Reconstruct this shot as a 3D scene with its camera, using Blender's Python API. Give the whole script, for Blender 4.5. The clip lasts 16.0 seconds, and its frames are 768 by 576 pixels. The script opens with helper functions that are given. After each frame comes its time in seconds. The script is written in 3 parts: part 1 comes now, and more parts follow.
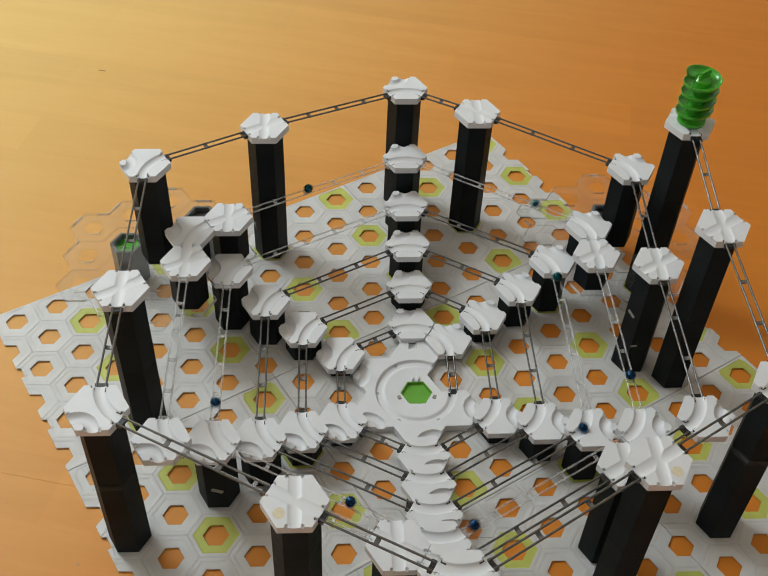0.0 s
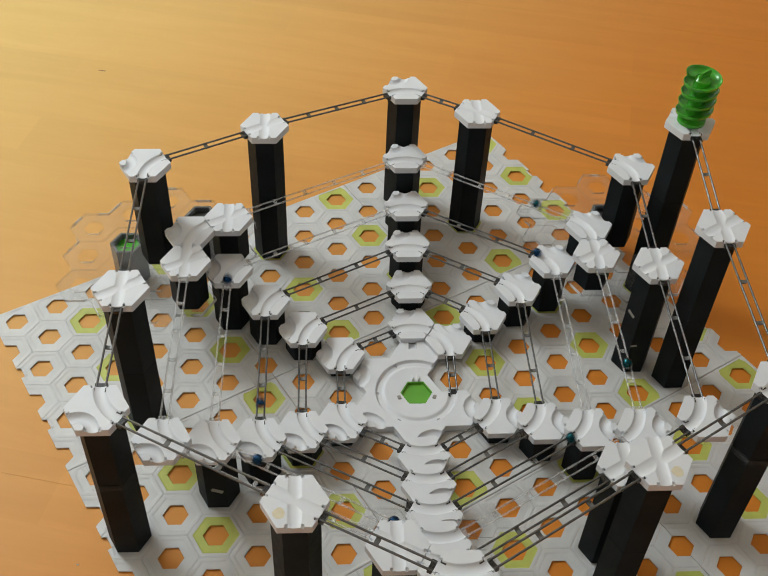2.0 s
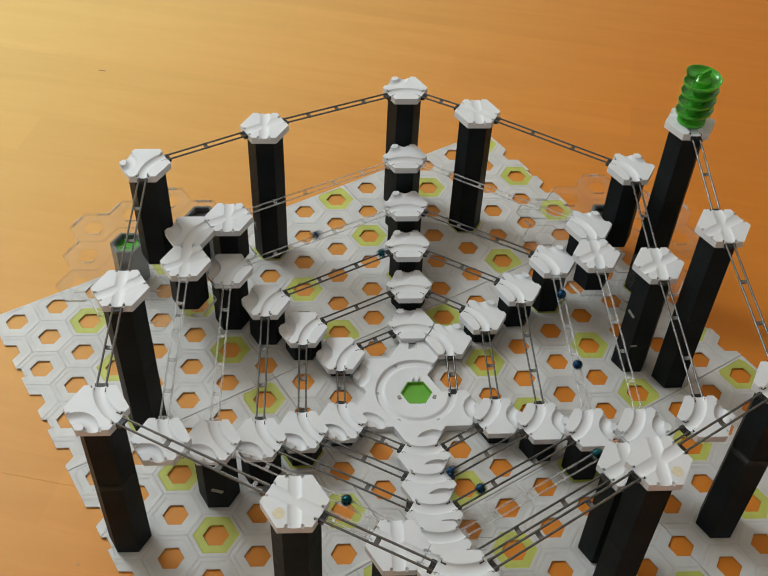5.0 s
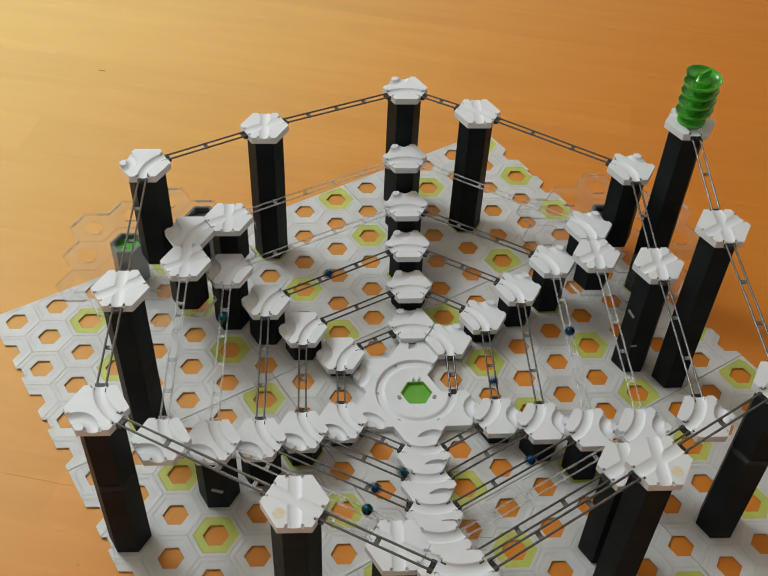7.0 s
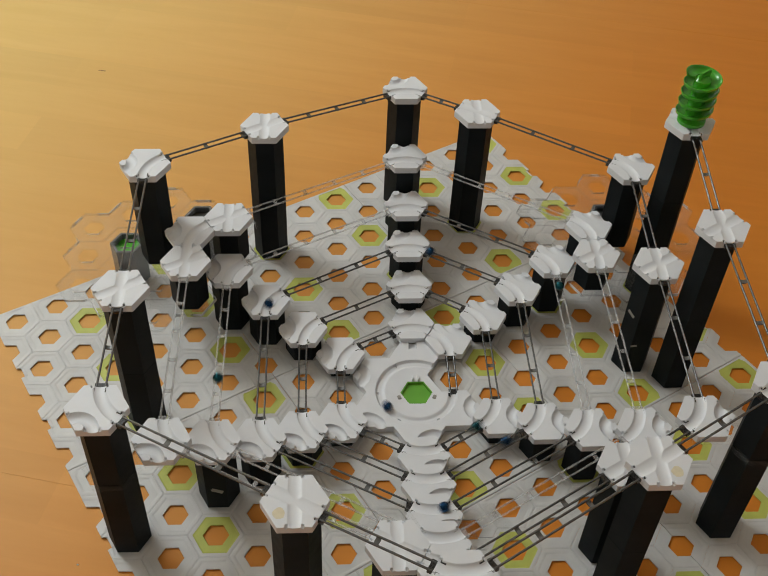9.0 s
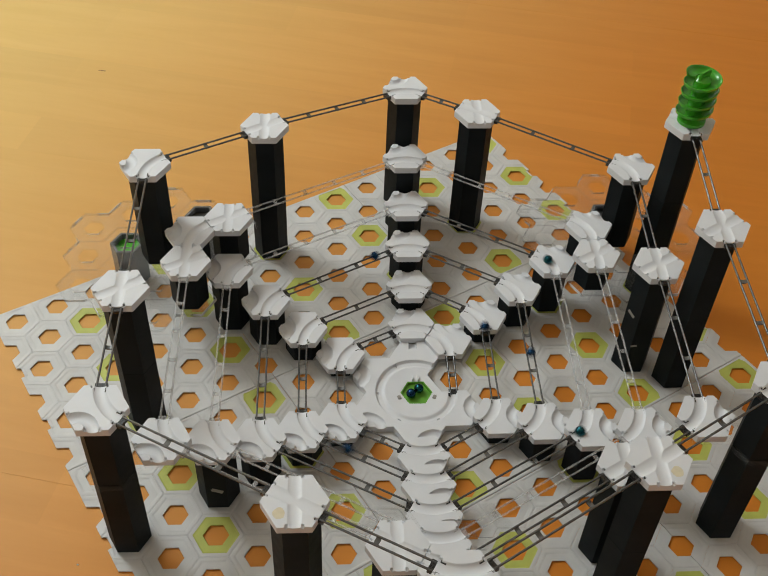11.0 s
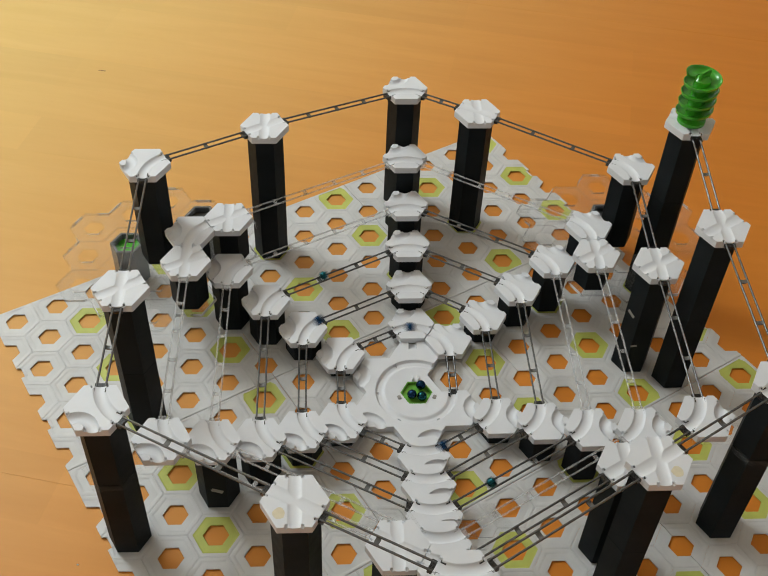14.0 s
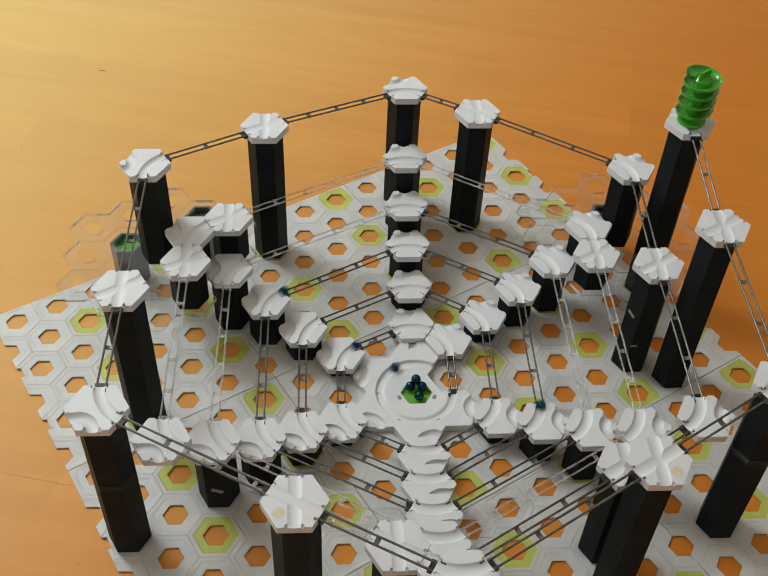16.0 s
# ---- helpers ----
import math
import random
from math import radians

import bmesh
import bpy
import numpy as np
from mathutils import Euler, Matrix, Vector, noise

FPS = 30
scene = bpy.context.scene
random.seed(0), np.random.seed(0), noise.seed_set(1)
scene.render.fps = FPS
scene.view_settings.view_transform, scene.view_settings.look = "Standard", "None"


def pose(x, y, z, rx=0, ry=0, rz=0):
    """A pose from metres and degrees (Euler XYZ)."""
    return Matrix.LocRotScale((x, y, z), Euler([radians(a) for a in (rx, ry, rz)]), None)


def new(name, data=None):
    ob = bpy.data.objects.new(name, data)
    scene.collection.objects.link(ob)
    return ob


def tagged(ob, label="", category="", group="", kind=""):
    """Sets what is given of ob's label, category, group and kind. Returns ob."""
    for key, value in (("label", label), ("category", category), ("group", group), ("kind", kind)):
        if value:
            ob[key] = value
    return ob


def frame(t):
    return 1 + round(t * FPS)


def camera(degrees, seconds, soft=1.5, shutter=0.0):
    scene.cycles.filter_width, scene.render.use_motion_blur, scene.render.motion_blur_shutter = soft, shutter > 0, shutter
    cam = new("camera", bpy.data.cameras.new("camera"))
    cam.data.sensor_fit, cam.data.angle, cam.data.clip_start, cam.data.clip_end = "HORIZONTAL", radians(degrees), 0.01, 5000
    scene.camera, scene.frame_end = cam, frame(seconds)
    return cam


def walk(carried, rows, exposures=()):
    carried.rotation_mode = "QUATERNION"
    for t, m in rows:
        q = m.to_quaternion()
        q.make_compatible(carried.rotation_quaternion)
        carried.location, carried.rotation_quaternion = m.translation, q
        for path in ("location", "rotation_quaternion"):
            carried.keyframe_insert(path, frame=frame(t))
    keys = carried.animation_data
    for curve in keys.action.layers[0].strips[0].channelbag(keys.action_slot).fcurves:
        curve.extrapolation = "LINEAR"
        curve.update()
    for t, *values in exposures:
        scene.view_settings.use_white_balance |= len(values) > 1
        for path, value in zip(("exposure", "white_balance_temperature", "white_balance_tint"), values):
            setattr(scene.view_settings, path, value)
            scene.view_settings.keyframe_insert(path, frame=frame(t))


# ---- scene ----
# ---- camera: it stands still ----
cam = camera(41.49, 16.0, soft=1.1, shutter=0.8)
EYE = pose(-0.10428, -0.97974, 0.91838, 44.6715, -2.0175, -2.7305)
walk(cam, [(0.0, EYE), (16.0, EYE)], exposures=[(0.0, -0.02, 6500, 10), (1.5, 0.0, 6500, 10), (8.0, 0.0, 6500, 10), (8.5, -0.12, 6620, 11), (9.0, -0.22, 6760, 11.5), (11.4, -0.08, 6740, 10.5), (12.0, -0.03, 6750, 11), (13.0, 0.0, 6620, 10), (16.0, 0.0, 6560, 10)])

# ---- light: one lamp hanging beyond the marble run, in a plain room ----
world = bpy.data.worlds.new("world")
scene.world = world
world.use_nodes = True
world.node_tree.nodes["Background"].inputs[0].default_value = (0.9, 0.95, 1.0, 1)
world.node_tree.nodes["Background"].inputs[1].default_value = 0.03


def bulb(name, place, radius, power, colour):
    data = bpy.data.lights.new(name, "POINT")
    data.shadow_soft_size, data.energy, data.color = radius, power, colour
    ob = new(name, data)
    ob.location = place
    return ob


bulb("ceiling_lamp_light", (-1.47, 1.0, 1.98), 0.38, 101.5, (0.855, 0.955, 0.995))

# ---- measures, in metres ----
PITCH = 0.05
COL = PITCH * math.sqrt(3) / 2
FLOOR_Z = -0.0030


def cell(c, r):
    return Vector((c * COL, r * PITCH, 0))


# ---- materials ----
def material(name, colour, rough=0.5, metal=0.0, vary=0.06, scale=60.0, bump=0.0, bump_scale=400.0, coat=0.0, clear=0.0, ior=1.46, sub=0.0, random_tint=0.0):
    m = bpy.data.materials.new(name)
    m.use_nodes = True
    nt = m.node_tree
    b = nt.nodes["Principled BSDF"]
    tc = nt.nodes.new("ShaderNodeTexCoord")
    n1 = nt.nodes.new("ShaderNodeTexNoise")
    n1.inputs["Scale"].default_value = scale
    n1.inputs["Detail"].default_value = 5
    nt.links.new(tc.outputs["Object"], n1.inputs["Vector"])
    ramp = nt.nodes.new("ShaderNodeMapRange")
    ramp.inputs["From Min"].default_value, ramp.inputs["From Max"].default_value = 0.3, 0.7
    ramp.inputs["To Min"].default_value, ramp.inputs["To Max"].default_value = 1 - vary, 1 + vary
    nt.links.new(n1.outputs["Fac"], ramp.inputs["Value"])
    mul = nt.nodes.new("ShaderNodeVectorMath")
    mul.operation = "SCALE"
    mul.inputs[0].default_value = colour
    last = ramp.outputs["Result"]
    if random_tint:
        info = nt.nodes.new("ShaderNodeObjectInfo")
        r2 = nt.nodes.new("ShaderNodeMapRange")
        r2.inputs["To Min"].default_value, r2.inputs["To Max"].default_value = 1 - random_tint, 1 + random_tint
        nt.links.new(info.outputs["Random"], r2.inputs["Value"])
        mm = nt.nodes.new("ShaderNodeMath")
        mm.operation = "MULTIPLY"
        nt.links.new(last, mm.inputs[0])
        nt.links.new(r2.outputs["Result"], mm.inputs[1])
        last = mm.outputs[0]
    nt.links.new(last, mul.inputs["Scale"])
    nt.links.new(mul.outputs[0], b.inputs["Base Color"])
    n2 = nt.nodes.new("ShaderNodeTexNoise")
    n2.inputs["Scale"].default_value = scale * 7
    n2.inputs["Detail"].default_value = 3
    nt.links.new(tc.outputs["Object"], n2.inputs["Vector"])
    rr = nt.nodes.new("ShaderNodeMapRange")
    rr.inputs["To Min"].default_value, rr.inputs["To Max"].default_value = max(0.02, rough - 0.1), min(1, rough + 0.1)
    nt.links.new(n2.outputs["Fac"], rr.inputs["Value"])
    nt.links.new(rr.outputs["Result"], b.inputs["Roughness"])
    b.inputs["Metallic"].default_value = metal
    b.inputs["Coat Weight"].default_value = coat
    b.inputs["Transmission Weight"].default_value = clear
    b.inputs["IOR"].default_value = ior
    if sub:
        b.inputs["Subsurface Weight"].default_value = sub
        b.inputs["Subsurface Radius"].default_value = (0.004, 0.004, 0.004)
    if bump:
        n3 = nt.nodes.new("ShaderNodeTexNoise")
        n3.inputs["Scale"].default_value = bump_scale
        nt.links.new(tc.outputs["Object"], n3.inputs["Vector"])
        bp = nt.nodes.new("ShaderNodeBump")
        bp.inputs["Strength"].default_value = bump
        bp.inputs["Distance"].default_value = 0.001
        nt.links.new(n3.outputs["Fac"], bp.inputs["Height"])
        nt.links.new(bp.outputs["Normal"], b.inputs["Normal"])
    return m


M_TILE = material("white_plastic", (0.755, 0.765, 0.795), 0.45, vary=0.025, scale=50)
M_BASE = material("base_plate_plastic", (0.63, 0.622, 0.612), 0.5, vary=0.08, scale=30, random_tint=0.04)
M_GREEN = material("lime_insert_plastic", (0.51, 0.545, 0.12), 0.45, vary=0.11, scale=35, random_tint=0.06)
M_BLACK = material("black_pillar_plastic", (0.0145, 0.0178, 0.0195), 0.5, vary=0.25, scale=18, bump=0.05)
M_BLACK.node_tree.nodes["Principled BSDF"].inputs["Specular IOR Level"].default_value = 0.07
M_RAIL = material("dark_grey_rail_plastic", (0.085, 0.084, 0.083), 0.16, vary=0.2, scale=90, coat=0.4)
M_RAIL.node_tree.nodes["Principled BSDF"].inputs["Specular IOR Level"].default_value = 0.9
M_TIE = material("grey_tie_plastic", (0.11, 0.11, 0.108), 0.2, vary=0.2, scale=90, coat=0.8)
M_CLIP = material("black_clip_plastic", (0.016, 0.016, 0.016), 0.28, vary=0.2, scale=90)


def clear_material(name, strength, tint=0.96):
    """Thin clear plastic: most light goes straight through, some is reflected."""
    m = bpy.data.materials.new(name)
    m.use_nodes = True
    nt = m.node_tree
    b = nt.nodes["Principled BSDF"]
    b.inputs["Base Color"].default_value = (0.8, 0.8, 0.8, 1)
    tc = nt.nodes.new("ShaderNodeTexCoord")
    n = nt.nodes.new("ShaderNodeTexNoise")
    n.inputs["Scale"].default_value = 90
    nt.links.new(tc.outputs["Object"], n.inputs["Vector"])
    rr = nt.nodes.new("ShaderNodeMapRange")
    rr.inputs["To Min"].default_value, rr.inputs["To Max"].default_value = 0.08, 0.22
    nt.links.new(n.outputs["Fac"], rr.inputs["Value"])
    nt.links.new(rr.outputs["Result"], b.inputs["Roughness"])
    tr = nt.nodes.new("ShaderNodeBsdfTransparent")
    tr.inputs[0].default_value = (tint, tint, tint, 1)
    mix = nt.nodes.new("ShaderNodeMixShader")
    lw = nt.nodes.new("ShaderNodeMapRange")
    lw.inputs["To Min"].default_value, lw.inputs["To Max"].default_value = strength * 0.7, strength * 1.3
    nt.links.new(n.outputs["Fac"], lw.inputs["Value"])
    nt.links.new(lw.outputs["Result"], mix.inputs[0])
    nt.links.new(tr.outputs[0], mix.inputs[1])
    nt.links.new(b.outputs[0], mix.inputs[2])
    nt.links.new(mix.outputs[0], nt.nodes["Material Output"].inputs["Surface"])
    return m


M_CLEAR_RAIL = clear_material("clear_rail_plastic", 0.25, 0.95)
M_CLEAR_PLATE = clear_material("clear_plate_plastic", 0.045)
M_CLEAR_BRACKET = clear_material("clear_bracket_plastic", 0.02, 0.985)
M_CLEAR_EDGE = clear_material("clear_edge_painted_glints", 0.30)
M_CLEAR_RIM = clear_material("clear_rim_painted_glints", 0.30)
for clear, most in ((M_CLEAR_EDGE, 0.35), (M_CLEAR_RIM, 0.8)):
    # broken glints painted on the edges: noise turns patches pale and more opaque
    clear.node_tree.nodes["Noise Texture"].inputs["Scale"].default_value = 26
    for node in clear.node_tree.nodes:
        if node.type == "MAP_RANGE" and node.inputs["To Max"].default_value > 0.3:
            node.inputs["From Min"].default_value, node.inputs["From Max"].default_value = 0.48, 0.62
            node.inputs["To Min"].default_value, node.inputs["To Max"].default_value = 0.01, most
M_SMOKE_PALE = material("pale_grey_plastic", (0.32, 0.31, 0.29), 0.4, vary=0.1, scale=80)
M_SMOKE = material("smoky_grey_plastic", (0.10, 0.10, 0.10), 0.3, vary=0.1, scale=60)
M_SCREW = material("green_screw_plastic", (0.06, 0.40, 0.025), 0.2, vary=0.08, scale=60, coat=0.3)
M_PIT = material("lime_pit_plastic", (0.14, 0.42, 0.045), 0.4, vary=0.05, scale=60)
M_BALL = material("blue_steel", (0.016, 0.055, 0.13), 0.1, metal=1.0, vary=0.2, scale=120)
M_BALL_TEAL = material("teal_steel", (0.015, 0.09, 0.11), 0.12, metal=1.0, vary=0.2, scale=120)
M_GLUE = material("yellowed_glue", (0.72, 0.64, 0.46), 0.5, vary=0.06, scale=200)
M_KNOT = material("dark_knot", (0.24, 0.11, 0.035), 0.6, vary=0.3, scale=300)
M_WALL = material("painted_wall", (0.80, 0.80, 0.79), 0.9, vary=0.03, scale=3, bump=0.1, bump_scale=150)


def wood_material():
    m = bpy.data.materials.new("laminated_beech_painted_sheen")
    m.use_nodes = True
    nt = m.node_tree
    b = nt.nodes["Principled BSDF"]
    place = nt.nodes.new("ShaderNodeNewGeometry")
    mp = nt.nodes.new("ShaderNodeMapping")
    mp.inputs["Scale"].default_value = (1.2, 11, 1)
    along = nt.nodes.new("ShaderNodeMapping")
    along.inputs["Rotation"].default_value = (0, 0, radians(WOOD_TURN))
    nt.links.new(place.outputs["Position"], along.inputs["Vector"])
    nt.links.new(along.outputs[0], mp.inputs["Vector"])
    n = nt.nodes.new("ShaderNodeTexNoise")
    n.inputs["Scale"].default_value, n.inputs["Detail"].default_value, n.inputs["Roughness"].default_value = 3, 8, 0.6
    n.inputs["Distortion"].default_value = 0.6
    nt.links.new(mp.outputs[0], n.inputs["Vector"])
    cr = nt.nodes.new("ShaderNodeValToRGB")
    cr.color_ramp.elements[0].position, cr.color_ramp.elements[0].color = 0.2, (0.66, 0.210, 0.024, 1)
    cr.color_ramp.elements[1].position, cr.color_ramp.elements[1].color = 0.8, (0.75, 0.255, 0.033, 1)
    nt.links.new(n.outputs["Fac"], cr.inputs["Fac"])
    # painted sheen: paler, yellower beech colour towards one floor corner, redder towards the other
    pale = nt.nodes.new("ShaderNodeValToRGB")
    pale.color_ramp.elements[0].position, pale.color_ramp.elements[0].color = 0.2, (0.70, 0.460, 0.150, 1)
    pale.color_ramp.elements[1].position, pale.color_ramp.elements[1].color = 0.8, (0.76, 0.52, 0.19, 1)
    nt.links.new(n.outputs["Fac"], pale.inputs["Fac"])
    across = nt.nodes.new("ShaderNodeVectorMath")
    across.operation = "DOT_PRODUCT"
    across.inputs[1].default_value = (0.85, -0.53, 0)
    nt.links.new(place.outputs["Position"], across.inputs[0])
    sheen_mask = nt.nodes.new("ShaderNodeMapRange")
    sheen_mask.interpolation_type = "SMOOTHSTEP"
    sheen_mask.inputs["From Min"].default_value, sheen_mask.inputs["From Max"].default_value = -1.02, 0.42
    sheen_mask.inputs["To Min"].default_value, sheen_mask.inputs["To Max"].default_value = 1.0, 0.0
    nt.links.new(across.outputs["Value"], sheen_mask.inputs["Value"])
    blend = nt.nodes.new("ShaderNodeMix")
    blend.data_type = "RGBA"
    nt.links.new(sheen_mask.outputs["Result"], blend.inputs[0])
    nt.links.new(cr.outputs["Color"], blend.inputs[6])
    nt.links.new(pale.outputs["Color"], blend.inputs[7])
    r2 = nt.nodes.new("ShaderNodeMapRange")
    r2.inputs["To Min"].default_value, r2.inputs["To Max"].default_value = 0.965, 1.03
    brick = nt.nodes.new("ShaderNodeTexBrick")
    brick.inputs["Color1"].default_value, brick.inputs["Color2"].default_value = (0, 0, 0, 1), (1, 1, 1, 1)
    brick.inputs["Mortar Size"].default_value, brick.inputs["Scale"].default_value = 0.0, 1.0
    brick.inputs["Brick Width"].default_value, brick.inputs["Row Height"].default_value = 0.7, 0.9
    nt.links.new(mp.outputs[0], brick.inputs["Vector"])
    nt.links.new(brick.outputs["Color"], r2.inputs["Value"])
    sc = nt.nodes.new("ShaderNodeVectorMath")
    sc.operation = "SCALE"
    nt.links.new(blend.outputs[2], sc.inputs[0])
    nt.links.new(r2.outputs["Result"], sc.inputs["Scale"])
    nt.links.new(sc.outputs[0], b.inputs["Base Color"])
    fine = nt.nodes.new("ShaderNodeTexNoise")
    fine.inputs["Scale"].default_value, fine.inputs["Detail"].default_value = 30, 6
    nt.links.new(mp.outputs[0], fine.inputs["Vector"])
    rr = nt.nodes.new("ShaderNodeMapRange")
    rr.inputs["To Min"].default_value, rr.inputs["To Max"].default_value = 0.40, 0.52
    nt.links.new(fine.outputs["Fac"], rr.inputs["Value"])
    nt.links.new(rr.outputs["Result"], b.inputs["Roughness"])
    bp = nt.nodes.new("ShaderNodeBump")
    bp.inputs["Strength"].default_value, bp.inputs["Distance"].default_value = 0.02, 0.0005
    b.inputs["Specular IOR Level"].default_value = 0.26
    b.inputs["Specular Tint"].default_value = (1.0, 0.93, 0.75, 1)
    nt.links.new(fine.outputs["Fac"], bp.inputs["Height"])
    nt.links.new(bp.outputs["Normal"], b.inputs["Normal"])
    return m


WOOD_TURN = 13.8
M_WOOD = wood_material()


# ---- mesh helpers ----
def finish(me, mat, smooth=35):
    me.materials.append(mat)
    if smooth:
        me.polygons.foreach_set("use_smooth", [True] * len(me.polygons))
        me.set_sharp_from_angle(angle=radians(smooth))
    return me


def mesh_of(name, bm, mat, smooth=35):
    bmesh.ops.recalc_face_normals(bm, faces=bm.faces)
    me = bpy.data.meshes.new(name)
    bm.to_mesh(me)
    bm.free()
    return finish(me, mat, smooth)


def part(name, bm, mat, parent, label="", smooth=35):
    ob = new(name, mesh_of(name, bm, mat, smooth) if isinstance(bm, bmesh.types.BMesh) else bm)
    ob.parent = parent
    return tagged(ob, label)


def box(bm, lo, hi, m=Matrix()):
    vs = [bm.verts.new(m @ Vector((x, y, z))) for x in (lo[0], hi[0]) for y in (lo[1], hi[1]) for z in (lo[2], hi[2])]
    for f in ((0, 1, 3, 2), (4, 6, 7, 5), (0, 4, 5, 1), (2, 3, 7, 6), (0, 2, 6, 4), (1, 5, 7, 3)):
        bm.faces.new([vs[i] for i in f])


def hexagon(r, z, turn=0.0):
    return [Vector((r * math.cos(radians(60 * k + turn)), r * math.sin(radians(60 * k + turn)), z)) for k in range(6)]


def loft(bm, rings, close_first=True, close_last=True):
    made = [[bm.verts.new(p) for p in ring] for ring in rings]
    for a, b in zip(made, made[1:]):
        for i in range(len(a)):
            j = (i + 1) % len(a)
            bm.faces.new((a[i], a[j], b[j], b[i]))
    if close_first:
        bm.faces.new(made[0][::-1])
    if close_last:
        bm.faces.new(made[-1])
    return made


def tube(bm, points, radius, sides=12):
    rings = []
    for i, p in enumerate(points):
        d = (points[min(i + 1, len(points) - 1)] - points[max(i - 1, 0)]).normalized()
        side = d.cross(Vector((0, 0, 1))).normalized()
        up = side.cross(d)
        rings.append([p + side * radius * math.cos(2 * math.pi * k / sides) + up * radius * math.sin(2 * math.pi * k / sides) for k in range(sides)])
    loft(bm, rings)


# ---- room ----
def room():
    bm = bmesh.new()
    box(bm, (-3.0, -2.6, FLOOR_Z - 0.1), (3.0, 3.2, FLOOR_Z - 0.004))
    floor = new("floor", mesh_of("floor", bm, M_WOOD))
    tagged(floor, "warm honey-coloured laminated wooden floor under the marble run", "floor", kind="structure")
    walls = {"wall_north": ((-3.1, 3.2), (3.1, 3.3)), "wall_south": ((-3.1, -2.7), (3.1, -2.6)), "wall_east": ((3.0, -2.6), (3.1, 3.2)), "wall_west": ((-3.1, -2.6), (-3.0, 3.2))}
    for name, (a, b) in walls.items():
        bm = bmesh.new()
        box(bm, (*a, FLOOR_Z - 0.1), (*b, 2.5))
        tagged(new(name, mesh_of(name, bm, M_WALL)), "plain painted room wall", "wall", kind="structure")
    bm = bmesh.new()
    box(bm, (-3.1, -2.7, 2.5), (3.1, 3.3, 2.6))
    tagged(new("ceiling", mesh_of("ceiling", bm, M_WALL)), "plain pale ceiling", "ceiling", kind="structure")
    return floor


FLOOR = room()


def planks():
    turn = Matrix.Rotation(radians(-WOOD_TURN), 4, "Z")
    width, length, g = 1.10, 3.6, 0.00004

    def rect(inset, z):
        return [Vector((x, y, z)) for x, y in ((g + inset, g + inset), (length - g - inset, g + inset), (length - g - inset, width - g - inset), (g + inset, width - g - inset))]
    bm = bmesh.new()
    loft(bm, [rect(0, -0.0038), rect(0, -0.0002), rect(0.0003, 0)])
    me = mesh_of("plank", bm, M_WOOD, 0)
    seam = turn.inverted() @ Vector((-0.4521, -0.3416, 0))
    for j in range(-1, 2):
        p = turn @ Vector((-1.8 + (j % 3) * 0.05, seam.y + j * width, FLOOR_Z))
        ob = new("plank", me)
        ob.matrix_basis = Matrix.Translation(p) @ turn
        ob.parent = FLOOR


# ---- base plates: straight cuts run through every second row's cells and between the rows ----
HOLE = 0.0134
CELL_R = PITCH / math.sqrt(3)
HALF_ROW = PITCH * math.sqrt(3) / 4


def ray(degrees, length):
    return Vector((math.cos(radians(degrees)), math.sin(radians(degrees)), 0)) * length


def cell_outline(kind):
    """Pairs of a point on the hole and a point on the outer edge, round the cell, and whether they close."""
    corner = {k: (ray(k, HOLE), ray(k, CELL_R)) for k in range(0, 360, 60)}
    out = ray(120, HALF_ROW - CELL_R / 2)
    if kind == "straight":
        # the corner at 120 degrees is cut off and the gaps beside it are filled, up to a straight edge
        return [corner[0], corner[60], (ray(120, HOLE) + ray(0, 0.0005), ray(60, CELL_R) + out), (ray(120, HOLE) - ray(60, 0.0005), ray(180, CELL_R) + out), corner[180], corner[240], corner[300]], True
    if kind == "notched":
        inset = ray(30, 0.0046)
        edge = ray(180, CELL_R).lerp(ray(240, CELL_R), 0.58)
        start = ray(180, CELL_R).lerp(ray(240, CELL_R), 0.06)
        side = [ray(180, HOLE).lerp(ray(240, HOLE), f) for f in (0.06, 0.54, 0.62)]
        return [corner[0], corner[60], corner[120], corner[180], (side[0], start + inset), (side[1], edge + inset), (side[2], edge), corner[240], corner[300]], True
    if kind == "half":
        return [corner[300], corner[0], corner[60], corner[120]], False
    if kind == "half_straight":
        return [(ray(300, HOLE), ray(300, HALF_ROW)), (ray(300, HOLE).lerp(ray(0, HOLE), 0.06), ray(0, CELL_R) - out), corner[0], corner[60], corner[120]], False
    if kind == "half_straight_end":
        return [corner[300], corner[0], corner[60], (ray(120, HOLE).lerp(ray(60, HOLE), 0.06), ray(60, CELL_R) + out), (ray(120, HOLE), ray(120, HALF_ROW))], False
    return list(corner.values()), True


